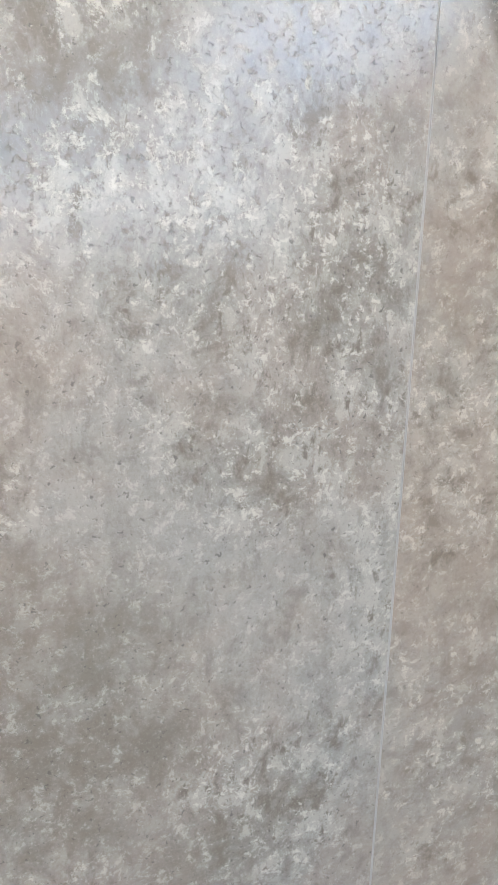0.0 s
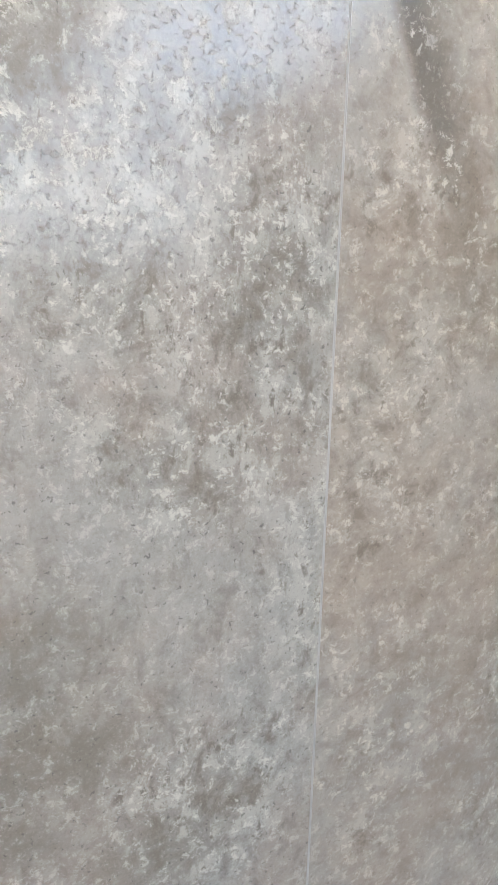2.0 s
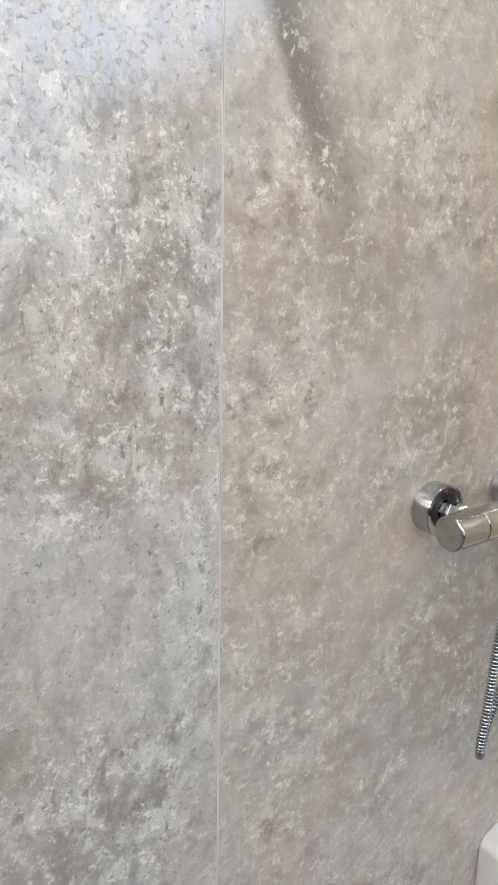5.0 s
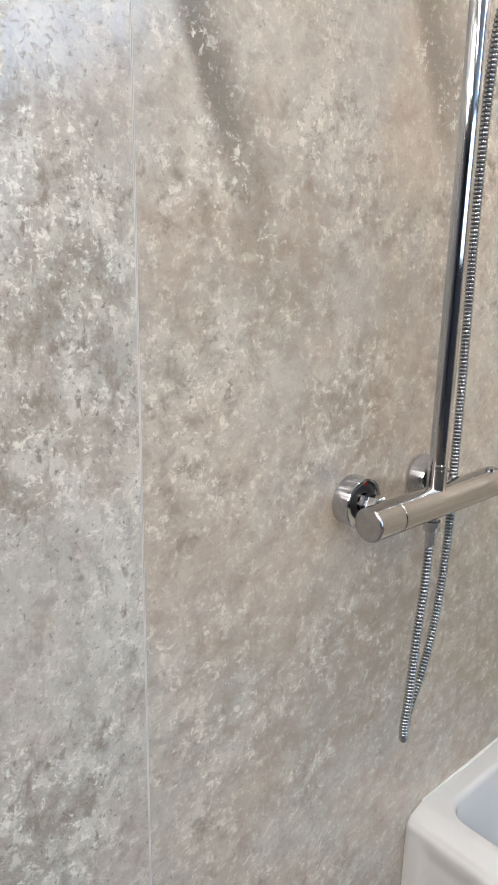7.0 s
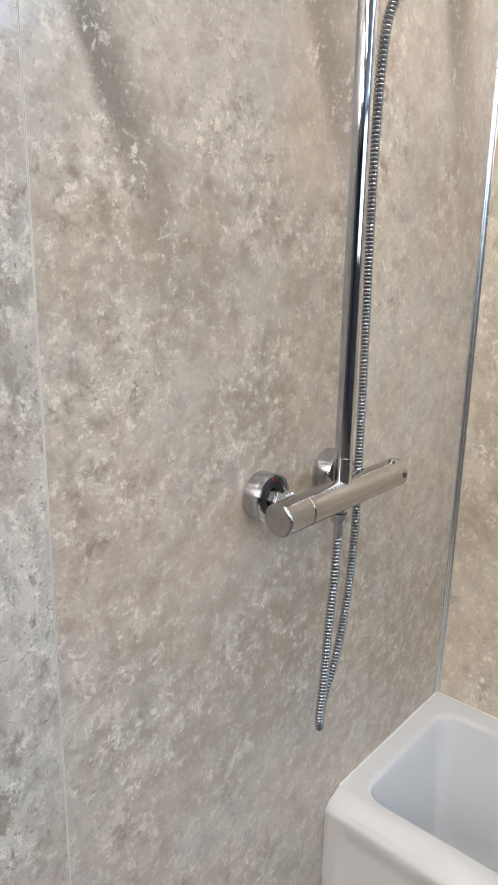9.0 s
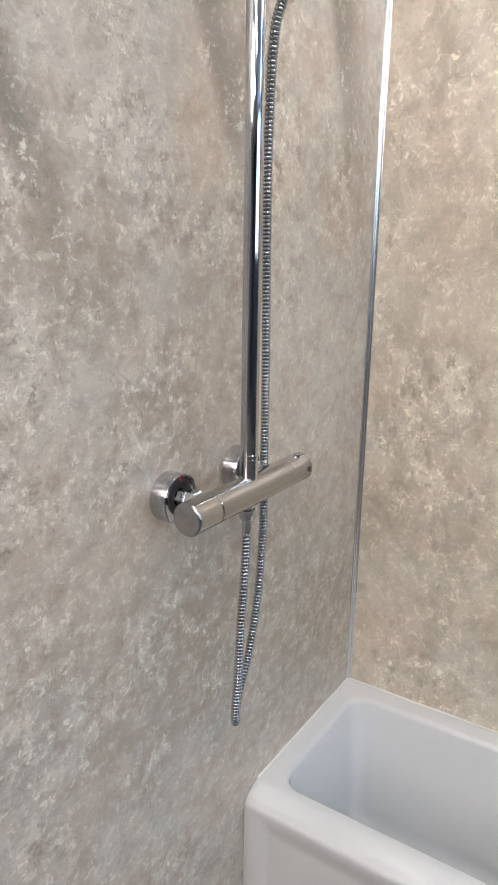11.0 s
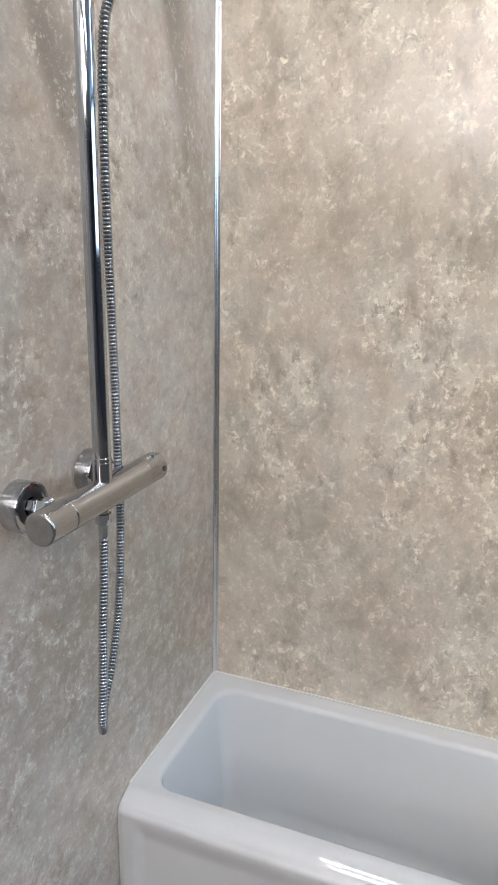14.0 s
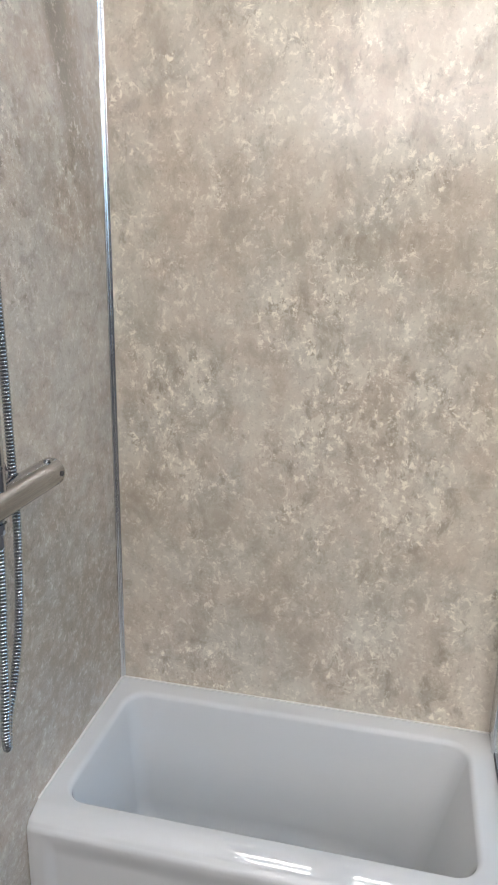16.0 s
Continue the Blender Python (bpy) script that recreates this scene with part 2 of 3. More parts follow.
def part(name, bm, mat, parent=None, label="", smooth=True):
    bmesh.ops.recalc_face_normals(bm, faces=bm.faces)
    data = bpy.data.meshes.new(name)
    for f in bm.faces:
        f.smooth = smooth
    bm.to_mesh(data)
    bm.free()
    data.materials.append(mat)
    if smooth:
        data.set_sharp_from_angle(angle=radians(38))
    ob = new(name, data)
    ob.parent = parent
    if label:
        ob["label"] = label
    return ob


def box(lo, hi, bevel=0.0, bm=None):
    bm = bm or bmesh.new()
    mid = [(a + b) / 2 for a, b in zip(lo, hi)]
    size = [abs(b - a) for a, b in zip(lo, hi)]
    made = bmesh.ops.create_cube(bm, size=1.0, matrix=Matrix.LocRotScale(mid, None, size))
    if bevel:
        edges = {e for v in made["verts"] for e in v.link_edges}
        bmesh.ops.bevel(bm, geom=list(edges), offset=bevel, segments=2, affect="EDGES", profile=0.5)
    return bm


def lathe(profile, base, axis, steps=40, bm=None):
    """Spin (radius, height) pairs round an axis through base."""
    bm = bm or bmesh.new()
    turn = Vector((0, 0, 1)).rotation_difference(Vector(axis)).to_matrix()
    rings = []
    for r, h in profile:
        if r < 1e-6:
            rings.append([bm.verts.new(Vector(base) + turn @ Vector((0, 0, h)))])
        else:
            rings.append([bm.verts.new(Vector(base) + turn @ Vector((r * math.cos(a), r * math.sin(a), h)))
                          for a in (2 * math.pi * i / steps for i in range(steps))])
    for a, b in zip(rings, rings[1:]):
        for i in range(steps):
            j = (i + 1) % steps
            if len(a) == 1 and len(b) == 1:
                continue
            if len(a) == 1:
                bm.faces.new((a[0], b[i], b[j]))
            elif len(b) == 1:
                bm.faces.new((a[i], b[0], a[j]))
            else:
                bm.faces.new((a[i], b[i], b[j], a[j]))
    return bm


def extrude(outline, lo, hi, bm=None):
    """A prism of an (x, y) outline from height lo to hi."""
    bm = bm or bmesh.new()
    low = [bm.verts.new((x, y, lo)) for x, y in outline]
    top = [bm.verts.new((x, y, hi)) for x, y in outline]
    for i in range(len(outline)):
        j = (i + 1) % len(outline)
        bm.faces.new((low[i], low[j], top[j], top[i]))
    bm.faces.new(low)
    bm.faces.new(top[::-1])
    return bm


def spline(points, step):
    """Evenly spaced places on a smooth line through points."""
    pts = [Vector(p) for p in points]
    pts = [2 * pts[0] - pts[1]] + pts + [2 * pts[-1] - pts[-2]]
    fine = []
    for a, b, c, d in zip(pts, pts[1:], pts[2:], pts[3:]):
        for k in range(60):
            u = k / 60
            fine.append(0.5 * (2 * b + (c - a) * u + (2 * a - 5 * b + 4 * c - d) * u ** 2 + (3 * b - a - 3 * c + d) * u ** 3))
    fine.append(pts[-2])
    out, left = [fine[0]], step
    for p, q in zip(fine, fine[1:]):
        length = (q - p).length
        run = 0.0
        while length - run >= left:
            run += left
            out.append(p.lerp(q, run / length))
            left = step
        left -= length - run
    return out


def sweep(places, radius, steps=12, bm=None):
    """A tube along places; radius is a function of the place's number."""
    bm = bm or bmesh.new()
    rings, side = [], Vector((1, 0, 0))
    for i, p in enumerate(places):
        way = (places[min(i + 1, len(places) - 1)] - places[max(i - 1, 0)]).normalized()
        side = (side - way * side.dot(way)).normalized()
        up = way.cross(side)
        r = radius(i)
        rings.append([bm.verts.new(p + r * (side * math.cos(a) + up * math.sin(a)))
                      for a in (2 * math.pi * k / steps for k in range(steps))])
    for a, b in zip(rings, rings[1:]):
        for i in range(steps):
            j = (i + 1) % steps
            bm.faces.new((a[i], b[i], b[j], a[j]))
    bm.faces.new(rings[0][::-1])
    bm.faces.new(rings[-1])
    return bm


def thing(name, label, category, group=""):
    return tagged(new(name), label, category, group)


# ---- the large structure ----
CEIL = 2.5
RIM = 0.551          # height of the bath rim
SEAM = -0.956
BACK = 0.007         # the corner lies this far behind the wall's line at the seam
END = -0.792         # the glass screen at the end of the bath
floor = tagged(part("floor", box((-6.0, -4.7, -0.1), (2.4, 3.0, 0.0)), FLOORING, smooth=False),
               "grey-brown vinyl showroom floor, plain and matt", "floor", kind="structure")
ceiling = tagged(part("ceiling", box((-6.0, -4.7, CEIL), (2.4, 3.0, CEIL + 0.1)), CEILING, smooth=False),
                 "flat white painted ceiling", "ceiling", kind="structure")
wall_north = tagged(part("wall_north", box((-2.96, 0.010, 0.0), (2.4, 0.12, CEIL)), PAINT, smooth=False),
                    "long wall lined with matt grey stone-effect panels", "wall", kind="structure")
wall_east = tagged(part("wall_east", box((0.010, -1.25, 0.0), (0.11, 0.010, CEIL)), PAINT, smooth=False),
                   "alcove wall lined with a sand-coloured stone-effect panel above the bath", "wall", kind="structure")
tagged(part("wall_west", box((-6.1, -4.7, 0.0), (-6.0, 3.0, CEIL)), DARK_PAINT, smooth=False), "plain slate-grey painted wall", "wall", kind="structure")
tagged(part("wall_far_east", box((2.4, -4.7, 0.0), (2.5, 0.1, CEIL)), DARK_PAINT, smooth=False), "plain slate-grey painted wall", "wall", kind="structure")
W0, W1, Z0, Z1 = -2.7, 0.9, 1.42, 2.48
tagged(part("wall_north_far", box((-6.0, 3.0, 0.0), (-2.85, 3.1, CEIL)), DARK_PAINT, smooth=False), "plain slate-grey painted wall", "wall", kind="structure")
tagged(part("wall_return", box((-2.95, 0.121, 0.0), (-2.85, 3.0, CEIL)), DARK_PAINT, smooth=False), "plain slate-grey painted wall", "wall", kind="structure")
south = box((-6.0, -4.8, 0.0), (W0, -4.7, CEIL))
box((W1, -4.8, 0.0), (2.4, -4.7, CEIL), bm=south)
box((W0, -4.8, 0.0), (W1, -4.7, Z0), bm=south)
box((W0, -4.8, Z1), (W1, -4.7, CEIL), bm=south)
tagged(part("wall_south", south, DARK_PAINT, smooth=False), "plain slate-grey painted wall with a wide high window", "wall", kind="structure")
window = tagged(new("window_1"), "wide high window with a white frame", "window", kind="structure")
for lo, hi in (((W0, -4.78, Z0), (W1, -4.72, Z0 + 0.05)), ((W0, -4.78, Z1 - 0.05), (W1, -4.72, Z1)),
               ((W0, -4.78, Z0 + 0.05), (W0 + 0.05, -4.72, Z1 - 0.05)), ((W1 - 0.05, -4.78, Z0 + 0.05), (W1, -4.72, Z1 - 0.05))):
    part("window_frame", box(lo, hi, 0.004), HOUSING, window)

# stone-effect wall panels, each a sheet with eased edges
GAP = 0.0007
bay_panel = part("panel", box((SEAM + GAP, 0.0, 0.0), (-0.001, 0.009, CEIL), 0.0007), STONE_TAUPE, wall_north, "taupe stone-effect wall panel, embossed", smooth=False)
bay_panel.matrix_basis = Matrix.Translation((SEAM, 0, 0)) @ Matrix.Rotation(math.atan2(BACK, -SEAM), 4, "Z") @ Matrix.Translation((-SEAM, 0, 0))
part("panel", box((SEAM - 1.0, 0.0, 0.0), (SEAM - GAP, 0.009, CEIL), 0.0007), STONE_GREY, wall_north, "cool grey stone-effect wall panel, embossed", smooth=False)
part("panel", box((SEAM - 2.0, 0.0, 0.0), (SEAM - 1.0 - 2 * GAP, 0.009, CEIL), 0.0007), STONE_TAUPE, wall_north, smooth=False)
part("panel", box((0.0, -1.0, 0.0), (0.009, BACK - 0.001, CEIL), 0.0007), STONE_SAND, wall_east, "sand-coloured stone-effect wall panel", smooth=False)
part("panel", box((0.0, -1.25, 0.0), (0.009, -1.0015, CEIL), 0.0007), STONE_TAUPE, wall_east, smooth=False)
seam = box((SEAM - 0.0013, -0.0005, 0.0), (SEAM - 0.0003, 0.003, CEIL), 0.0002)
box((SEAM + 0.0003, -0.0005, 0.0), (SEAM + 0.0012, 0.003, CEIL), 0.0002, seam)
part("joint_strip", seam, CORE, wall_north, "thin pale double line where two panels meet", smooth=False)


def corner_trim(name, corner, sx, sy, label):
    """Ribbed internal corner profile; sx, sy point away from the corner into the room."""
    outline = [(0, 0), (0.0092, 0), (0.0100, 0.0008), (0.0098, 0.0019), (0.0086, 0.0022)]
    outline += [(0.0068, 0.0036), (0.0064, 0.0034), (0.0060, 0.0044), (0.0044, 0.0060), (0.0034, 0.0064), (0.0036, 0.0068)]
    outline += [(0.0022, 0.0086), (0.0019, 0.0098), (0.0008, 0.0100), (0, 0.0092)]
    pts = [(corner[0] + sx * x, corner[1] + sy * y) for x, y in outline]
    return tagged(part(name, extrude(pts, RIM + 0.002, CEIL - 0.002), ALU, None, "", False), label, "trim", kind="structure")


corner_trim("corner_trim_1", (0.0, BACK), -1, -1, "polished ribbed aluminium corner trim between stone-effect panels")
shower_screen = thing("shower_screen", "clear glass bath screen in a polished aluminium wall channel", "shower screen")
part("wall_channel", box((-0.050, END - 0.016, RIM + 0.001), (-0.0005, END, 1.97), 0.002), ALU, shower_screen, "polished aluminium wall channel")
part("hinge_rail", lathe([(0, RIM + 0.001), (0.0085, RIM + 0.0015), (0.0085, 1.969), (0, 1.97)], (-0.0595, END - 0.007, 0), (0, 0, 1), 24), ALU, shower_screen)
pane = part("pane", box((-0.385, END - 0.010, RIM + 0.008), (-0.068, END - 0.004, 1.965), 0.001), GLASS, shower_screen, "clear glass pane")
pane.visible_shadow = False
part("seal", box((-0.385, END - 0.011, RIM + 0.001), (-0.069, END - 0.003, RIM + 0.0078), 0.001), BLACK, shower_screen, "dark rubber seal on the bath rim")

# ---- ceiling lights ----


def ceiling_light(x, y, length):
    light = thing("ceiling_light", "slim white twin-tube ceiling light, switched on", "ceiling light", "ceiling lights")
    light.location = (x, y, CEIL)
    part("housing", box((-0.08, -length / 2, -0.035), (0.08, length / 2, -0.001), 0.006), HOUSING, light)
    for dx in (-0.04, 0.04):
        part("tube", lathe([(0, -length / 2 + 0.02), (0.013, -length / 2 + 0.021), (0.013, length / 2 - 0.021), (0, length / 2 - 0.02)], (dx, 0, -0.05), (0, 1, 0), 16), TUBE, light)
    return light


LIGHT = ceiling_light(-1.5, -1.15, 1.2)
for lx, ly in ((-2.7, -1.7), (-4.0, -1.7)):
    copy_thing(LIGHT, pose(lx, ly, CEIL))
alcove_light = thing("alcove_light", "short white twin-strip ceiling light over the bath, switched on", "ceiling light", "alcove lights")
alcove_light.location = (-0.42, -0.20, CEIL)
part("housing", box((-0.08, -0.16, -0.022), (0.08, 0.16, -0.001), 0.004), HOUSING, alcove_light)
for dx in (-0.04, 0.04):
    part("strip", box((dx - 0.016, -0.15, -0.027), (dx + 0.016, 0.15, -0.0225), 0.001), STRIP, alcove_light)
copy_thing(alcove_light, pose(-0.42, -0.67, CEIL))
# unseen glowing panel, added so that the long wall reflects blue high up
sheen_panel = thing("sheen_panel", "large cool glowing ceiling panel, unseen, added for the blue sheen on the wall", "ceiling light")
sheen_panel.location = (0.25, -2.95, CEIL)
part("frame", box((-0.62, -1.32, -0.012), (0.62, 1.32, -0.001), 0.003), HOUSING, sheen_panel)
part("diffuser", box((-0.60, -1.30, -0.016), (0.60, 1.30, -0.0125), 0.001), PANEL_GLOW, sheen_panel)
# unseen panels, added to reflect as bright bands in the alcove wall
for lx, ly, wide, long in ((-4.55, 0.6, 1.20, 1.70), (-2.55, -0.62, 0.36, 0.55)):
    warm_panel = thing("sheen_panel", "wide warm glowing ceiling panel, unseen, added for reflected bands on the wall", "ceiling light")
    warm_panel.location = (lx, ly, CEIL)
    part("frame", box((-wide - 0.02, -long - 0.02, -0.012), (wide + 0.02, long + 0.02, -0.001), 0.003), HOUSING, warm_panel)
    part("diffuser", box((-wide, -long, -0.016), (wide, long, -0.0125), 0.001), WARM_GLOW, warm_panel)

# ---- bath ----


def rounded(x0, x1, y0, y1, r, z, steps=10, far=None):
    """A rectangle with rounded corners, those at y0 with the radius far."""
    pts = []
    q = far or r
    for cx, cy, a0, r in ((x1 - r, y1 - r, 0, r), (x0 + r, y1 - r, 90, r), (x0 + q, y0 + q, 180, q), (x1 - q, y0 + q, 270, q)):
        for k in range(steps + 1):
            a = radians(a0 + 90 * k / steps)
            pts.append((cx + r * math.cos(a), cy + r * math.sin(a), z))
    return pts


def loft(levels, close=True, bm=None):
    bm = bm or bmesh.new()
    rings = [[bm.verts.new(p) for p in level] for level in levels]
    for a, b in zip(rings, rings[1:]):
        for i in range(len(a)):
            j = (i + 1) % len(a)
            bm.faces.new((a[i], a[j], b[j], b[i]))
    if close:
        bm.faces.new(rings[-1])
    return bm


def smooth(a, b, v):
    u = min(1.0, max(0.0, (v - a) / (b - a)))
    return u * u * (3 - 2 * u)


bath = thing("bath", "compact glossy white acrylic bath with a rounded rim", "bath")
levels = [rounded(-0.385, -0.002, END - 0.048, BACK - 0.002, 0.002, RIM)]
ix0, ix1, iy0, iy1 = -0.376, -0.038, END + 0.034, -0.026
levels.append(rounded(ix0, ix1, iy0, iy1, 0.050, RIM))
for k in range(1, 9):
    a = radians(80 * k / 8)
    d, drop = 0.012 * math.sin(a), 0.012 * (1 - math.cos(a))
    levels.append(rounded(ix0 + d * 0.5, ix1 - d, iy0 + d, iy1 - d, 0.050 - d * 0.6, RIM - drop))
# walls slope in, gently at the tap end and more at the reclining end
for k in range(1, 9):
    u = k / 8
    d = 0.012 + 0.022 * u
    levels.append(rounded(ix0 + d * 0.6, ix1 - d, iy0 + 0.012 + 0.085 * u, iy1 - d, 0.040 - 0.016 * u, RIM - 0.0105 - 0.2465 * u, far=0.040 + 0.073 * u))
for k in range(1, 9):
    a = radians(90 * k / 8)
    d = 0.034 + 0.05 * (1 - math.cos(a))
    levels.append(rounded(ix0 + d * 0.8, ix1 - d, iy0 + 0.063 + d, iy1 - d, 0.028 + 0.02 * k / 8, RIM - 0.257 - 0.045 * math.sin(a), far=0.113))
part("tub", loft(levels), ACRYLIC, bath)

# front apron: rolled top edge, flat stile against the wall, recessed panel
# a crowned rim, tilting slowly outwards and then rolling over
rows, drop = [(-0.385, RIM)], 0.0
for k in range(1, 19):
    u = k / 18
    tilt = 18.5 * smooth(0.0, 0.34, u) + 5.0 * u + 33 * smooth(0.84, 1.0, u)
    drop += 0.0022 * math.tan(radians(tilt))
    rows.append((-0.385 - 0.0022 * k, RIM - drop))
for k in range(1, 9):
    a = radians(56 + 34 * k / 8)
    rows.append((-0.4246 - 0.0054 * (math.sin(a) - math.sin(radians(56))) / (1 - math.sin(radians(56))), RIM - drop - 0.02 * (math.cos(radians(56)) - math.cos(a))))
edge = rows[-1][1]
rows += [(-0.430, edge - 0.002 * k) for k in range(1, 25)]
rows += [(-0.430, z) for z in (0.47, 0.45, 0.40, 0.30, 0.20, 0.10, 0.06, 0.005)]
cols = [BACK - 0.004 - 0.0015 * k for k in range(0, 5)] + [-0.006 - 0.002 * k for k in range(0, 26)]
cols += [-0.07, -0.10, -0.2, -0.3, -0.4, -0.5, -0.6, -0.7, END] + [END - 0.002 * k for k in range(1, 25)]
bm = bmesh.new()
grid = []
for y in cols:
    sy = smooth(0.024, 0.048, -y) * smooth(0.024, 0.048, y - END + 0.05)
    line = []
    for x, z in rows:
        sz = smooth(edge - 0.002, edge - 0.046, z)
        soft = 0.0012 * (1 - smooth(0.0, 0.006, -y))
        line.append(bm.verts.new((x + 0.008 * sy * sz + soft, y, z)))
    grid.append(line)
for a, b in zip(grid, grid[1:]):
    for i in range(len(rows) - 1):
        bm.faces.new((a[i], b[i], b[i + 1], a[i + 1]))
part("apron", bm, ACRYLIC, bath, "white front apron with a recessed panel")
# bead of sealant where the panels meet the rim
bm = box((-0.385, BACK - 0.0055, RIM), (-0.002, BACK - 0.0005, RIM + 0.003), 0.001)
box((-0.0045, END - 0.048, RIM), (-0.0005, BACK - 0.006, RIM + 0.003), 0.001, bm)
tagged(part("sealant", bm, SEALANT), "thin white bead of sealant along the bath rim", "sealant", kind="structure")

# ---- bar valve ----
VX, VY, VZ = -0.5555, -0.080, 1.178
L0, L1 = -0.695, -0.4165
R = 0.0215
valve = thing("shower_valve", "chrome thermostatic bar shower valve fixed to the stone-effect panel", "shower valve")
part("bar", lathe([(0, 0.0), (0.0205, 0), (R, 0.001), (R, 0.1818), (0, 0.1818)], (L0 + 0.0485, VY, VZ), (1, 0, 0), 56), SATIN, valve, "brushed chrome body")
part("temperature_knob", lathe([(0, 0), (0.0188, 0.0), (0.0189, 0.00002), (0.0199, 0.0004), (0.0207, 0.0011), (0.0213, 0.0021), (R, 0.0033), (R, 0.0034), (R, 0.0468), (R - 0.0001, 0.0469), (0.0208, 0.0475), (0.0205, 0.0478), (0, 0.0478)], (L0, VY, VZ), (1, 0, 0), 56), SATIN, valve)
flow = part("flow_knob", lathe([(0, 0), (R - 0.0001, 0), (R, 0.0001), (R, 0.0440), (0.0205, 0.0470), (0.018, 0.048), (0, 0.048)], (L1 - 0.048, VY, VZ), (1, 0, 0), 56), SATIN, valve)
part("stop_button", lathe([(0.0055, 0), (0.0055, 0.003), (0.0045, 0.0042), (0, 0.0045)], (L1 - 0.020, VY - 0.004, VZ + R - 0.001), (0, 0, 1), 20), CHROME, flow, "small domed chrome button")
part("grub_screw", lathe([(0.0042, 0), (0.0042, 0.0012), (0.003, 0.0014), (0, 0.0002)], (L1 - 0.011, VY - R + 0.0004, VZ + 0.001), (0, -1, 0), 16), BLACK, flow, "small dark screw hole")
for dx in (-0.079, 0.079):
    x = VX + dx
    cup = part("wall_flange", lathe([(0.0338, -0.001), (0.0338, 0.0225), (0.0330, 0.0240), (0.0318, 0.0243), (0.0310, 0.0232), (0.0305, 0.0215), (0.0175, 0.0213), (0.0172, 0.012), (0.0, 0.012)], (x, 0.0, VZ - 0.002), (0, -1, 0), 56), CHROME, valve, "round polished chrome wall flange")
    part("inlet", lathe([(0.0125, 0.0), (0.0125, 0.030), (0.0145, 0.031), (0.0145, 0.046), (0.012, 0.048), (0.012, 0.068)], (x, -0.004, VZ), (0, -1, 0), 6), CHROME, cup, "hexagonal chrome union nut")
    # black ring, added in place of the shade inside the flange
    part("collar", lathe([(0.0245, 0.0), (0.0245, 0.0092), (0.0235, 0.0098), (0.0125, 0.0098)], (x, -0.0125, VZ), (0, -1, 0), 32), BLACK, cup, "black ring put in for the shade inside the flange")
part("hot_mark", lathe([(0.0035, 0), (0.0035, 0.0010), (0, 0.0012)], (VX - 0.079 + 0.003, -0.0212, VZ + 0.0225), (0, -1, 0), 20), RED, valve, "red hot-water mark")
part("outlet_nut", lathe([(0.0085, 0.0), (0.0085, -0.006), (0.0112, -0.007), (0.0112, -0.019), (0.0098, -0.021), (0.0, -0.021)], (VX - 0.007, VY, VZ - R + 0.003), (0, 0, 1), 16), CHROME, valve, "knurled chrome hose nut")

# ---- riser rail ----
RX = -0.5600
riser = thing("shower_riser", "polished chrome shower riser pipe above the bar valve", "shower riser")
# the pipe's top bend and the spray are unseen, added to cast a shadow
bend = [(RX, VY, VZ + R + 0.03), (RX, VY, 1.5), (RX, VY, 1.9), (RX, VY, 2.10), (RX, VY - 0.012, 2.155), (RX, VY - 0.05, 2.185), (RX, VY - 0.15, 2.19), (RX, VY - 0.36, 2.19)]
part("pipe", sweep(spline(bend, 0.008), lambda i: 0.0118, 36), CHROME, riser)
part("shadow_head", lathe([(0, 0.03), (0.014, 0.028), (0.018, 0.008), (0.095, 0.004), (0.10, 0.0), (0.098, -0.006), (0, -0.007)], (RX, VY - 0.36, 2.155), (0, 0, 1), 48), CHROME, riser, "round flat chrome overhead spray, unseen, added for its shadow")
part("collar", lathe([(0.010, VZ + R - 0.008), (0.0125, VZ + R - 0.007), (0.0125, VZ + R + 0.024), (0.0120, VZ + R + 0.0245), (0.0120, VZ + R + 0.026), (0.0128, VZ + R + 0.0265), (0.0128, VZ + R + 0.030), (0.0118, VZ + R + 0.031)], (RX, VY, 0), (0, 0, 1), 40), CHROME, riser)
part("wall_bracket", lathe([(0.024, 0.0), (0.024, 0.008), (0.011, 0.012), (0.011, -VY - 0.006)], (RX, 0.0, 2.06), (0, -1, 0), 32), CHROME, riser)
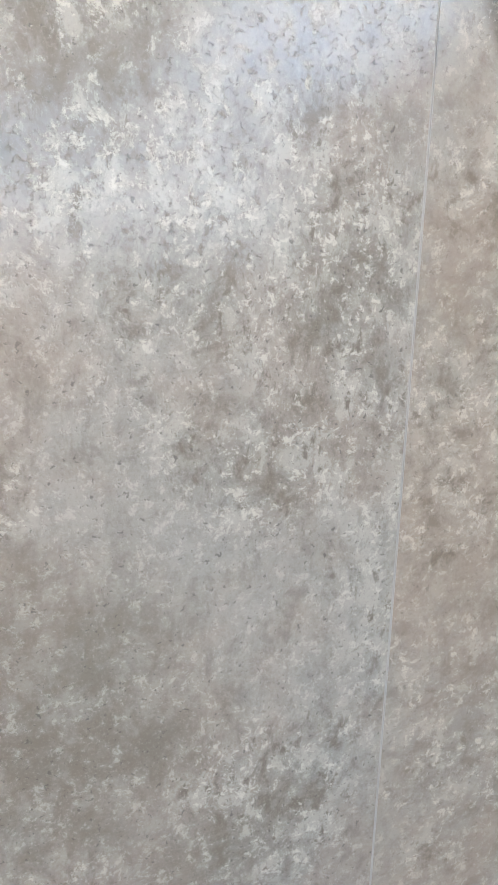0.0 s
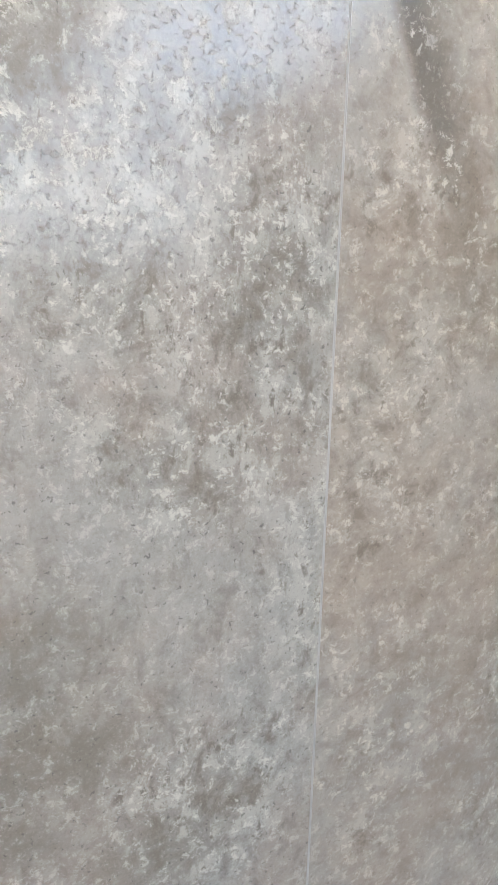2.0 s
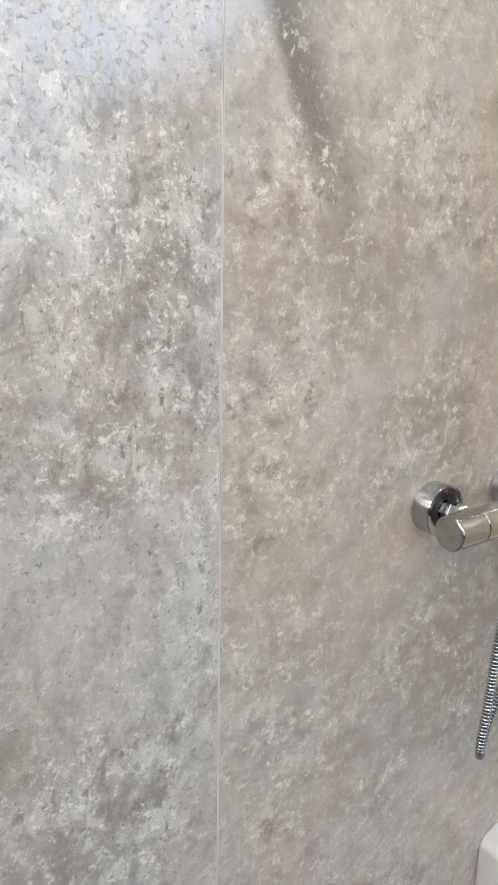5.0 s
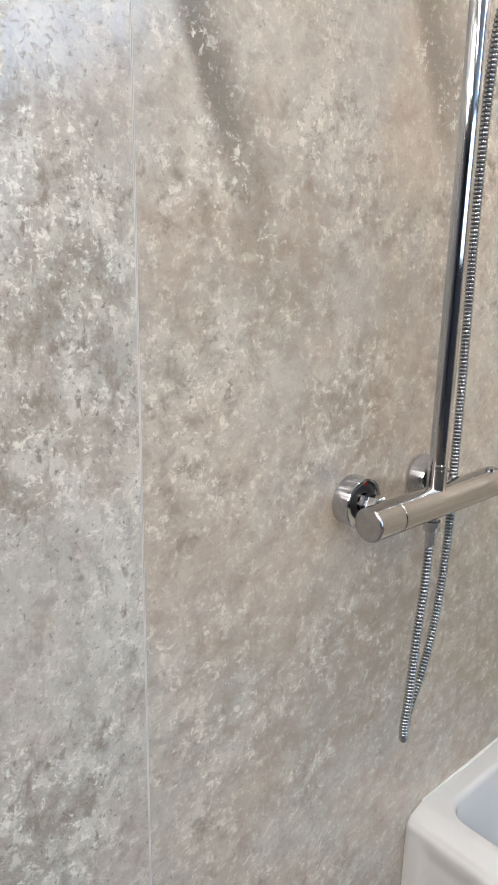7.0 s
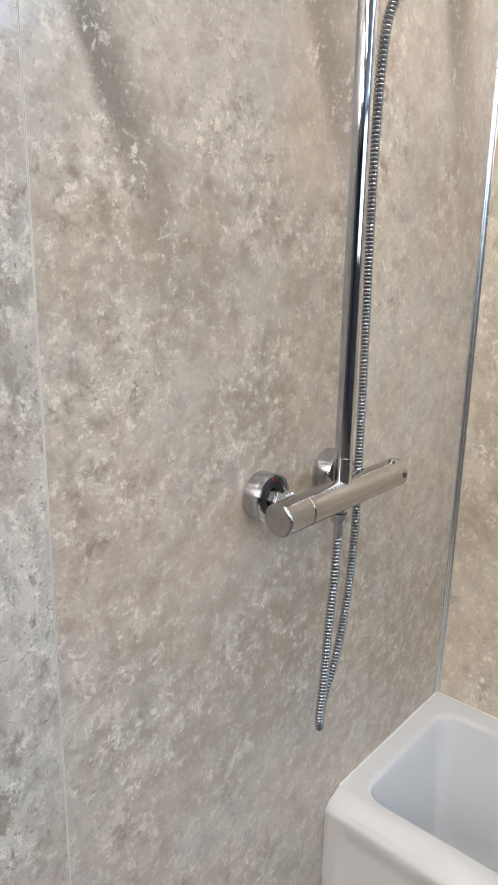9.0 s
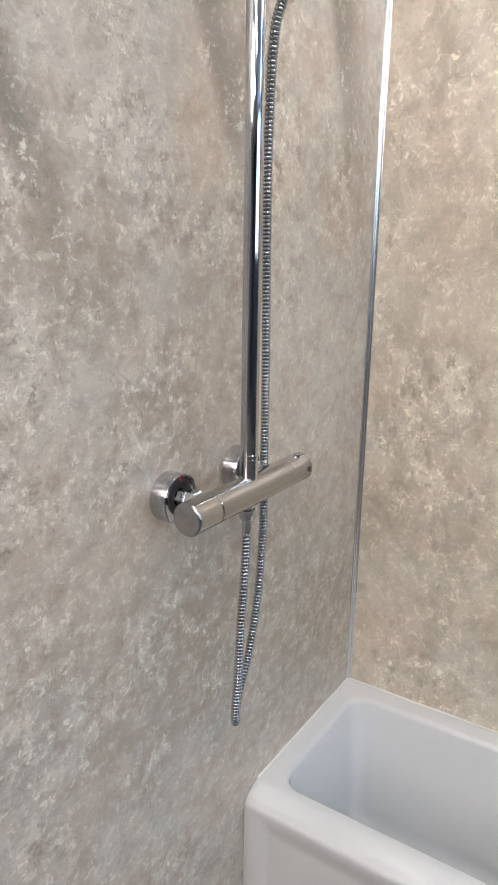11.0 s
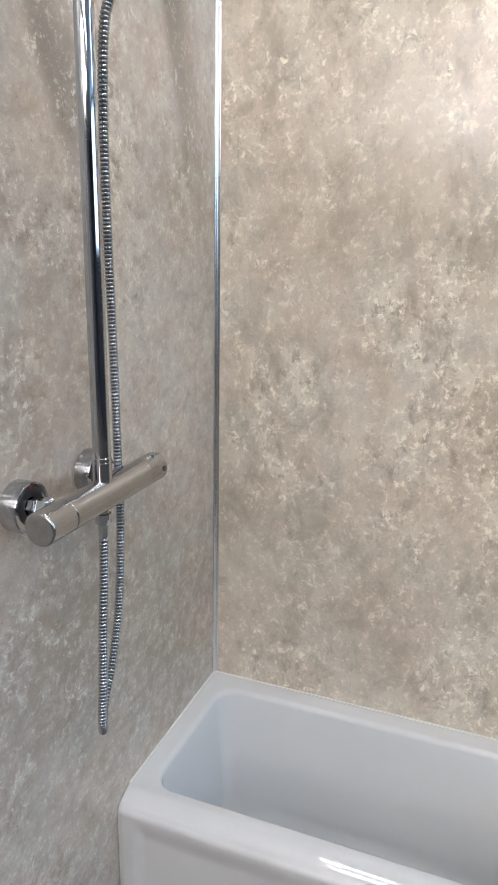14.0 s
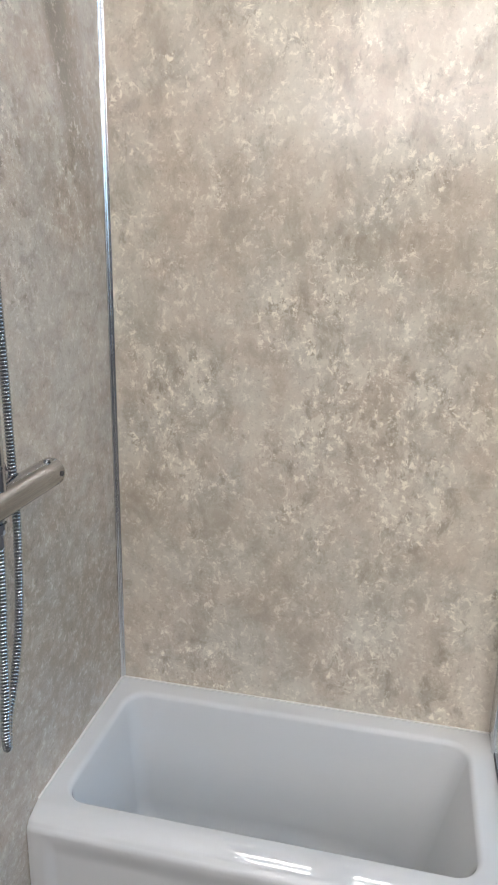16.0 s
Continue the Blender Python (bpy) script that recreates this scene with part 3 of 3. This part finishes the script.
part("slider", lathe([(0.0120, 0), (0.019, 0.001), (0.020, 0.004), (0.020, 0.046), (0.019, 0.049), (0.0120, 0.05)], (RX, VY, 1.83), (0, 0, 1), 36), CHROME, riser)

# ---- hose and hand shower ----
hand_shower = thing("hand_shower", "chrome hand shower hanging in its slider, hose end down", "hand shower")
HX, HY, HZ = -0.503, -0.081, 1.779
part("handle", lathe([(0, 0), (0.0105, 0.0), (0.0125, 0.002), (0.0125, 0.02), (0.0105, 0.022), (0.0115, 0.06), (0.013, 0.14), (0.012, 0.2), (0, 0.2)], (HX, HY, HZ), (0.06, -0.25, 1), 32), CHROME, hand_shower)
part("head", lathe([(0, 0), (0.05, 0.002), (0.054, 0.008), (0.052, 0.016), (0.02, 0.03), (0, 0.032)], (HX + 0.012, HY - 0.075, HZ + 0.205), (0.02, 0.8, 0.6), 40), CHROME, hand_shower)

hose = thing("shower_hose", "ribbed chrome flexible hose hanging in a long loop below the valve", "shower hose")
NX = VX - 0.007
way = [(NX, VY, VZ - 0.045), (-0.566, -0.080, 1.06), (-0.5735, -0.080, 0.99), (-0.579, -0.080, 0.905), (-0.583, -0.079, 0.855),
       (-0.579, -0.0765, 0.829), (-0.567, -0.069, 0.817), (-0.553, -0.061, 0.824), (-0.536, -0.055, 0.848), (-0.509, -0.051, 0.89),
       (-0.484, -0.050, 0.976), (-0.472, -0.050, 1.10), (-0.4735, -0.050, 1.20), (-0.478, -0.052, 1.33), (-0.4925, -0.058, 1.50),
       (-0.509, -0.068, 1.64), (-0.515, -0.077, 1.74), (HX, HY, HZ + 0.004)]
places = spline(way, 0.00085)
RIB = (0.0045, 0.0056, 0.0065, 0.0068, 0.0066, 0.0058)
ribbed = part("ribbed_tube", sweep(places, lambda i: RIB[i % 6], 14), HOSE_METAL, hose)
# black tube inside the ribs, put in to darken the grooves
part("groove_tube", sweep(places, lambda i: 0.0057, 12), BLACK, hose, "black tube that darkens the grooves between the ribs")
part("hose_end", lathe([(0.0072, 0), (0.0072, -0.022), (0.0066, -0.024), (0.006, -0.025)], (NX, VY, VZ - R - 0.015), (0, 0, 1), 28), CHROME, hose)
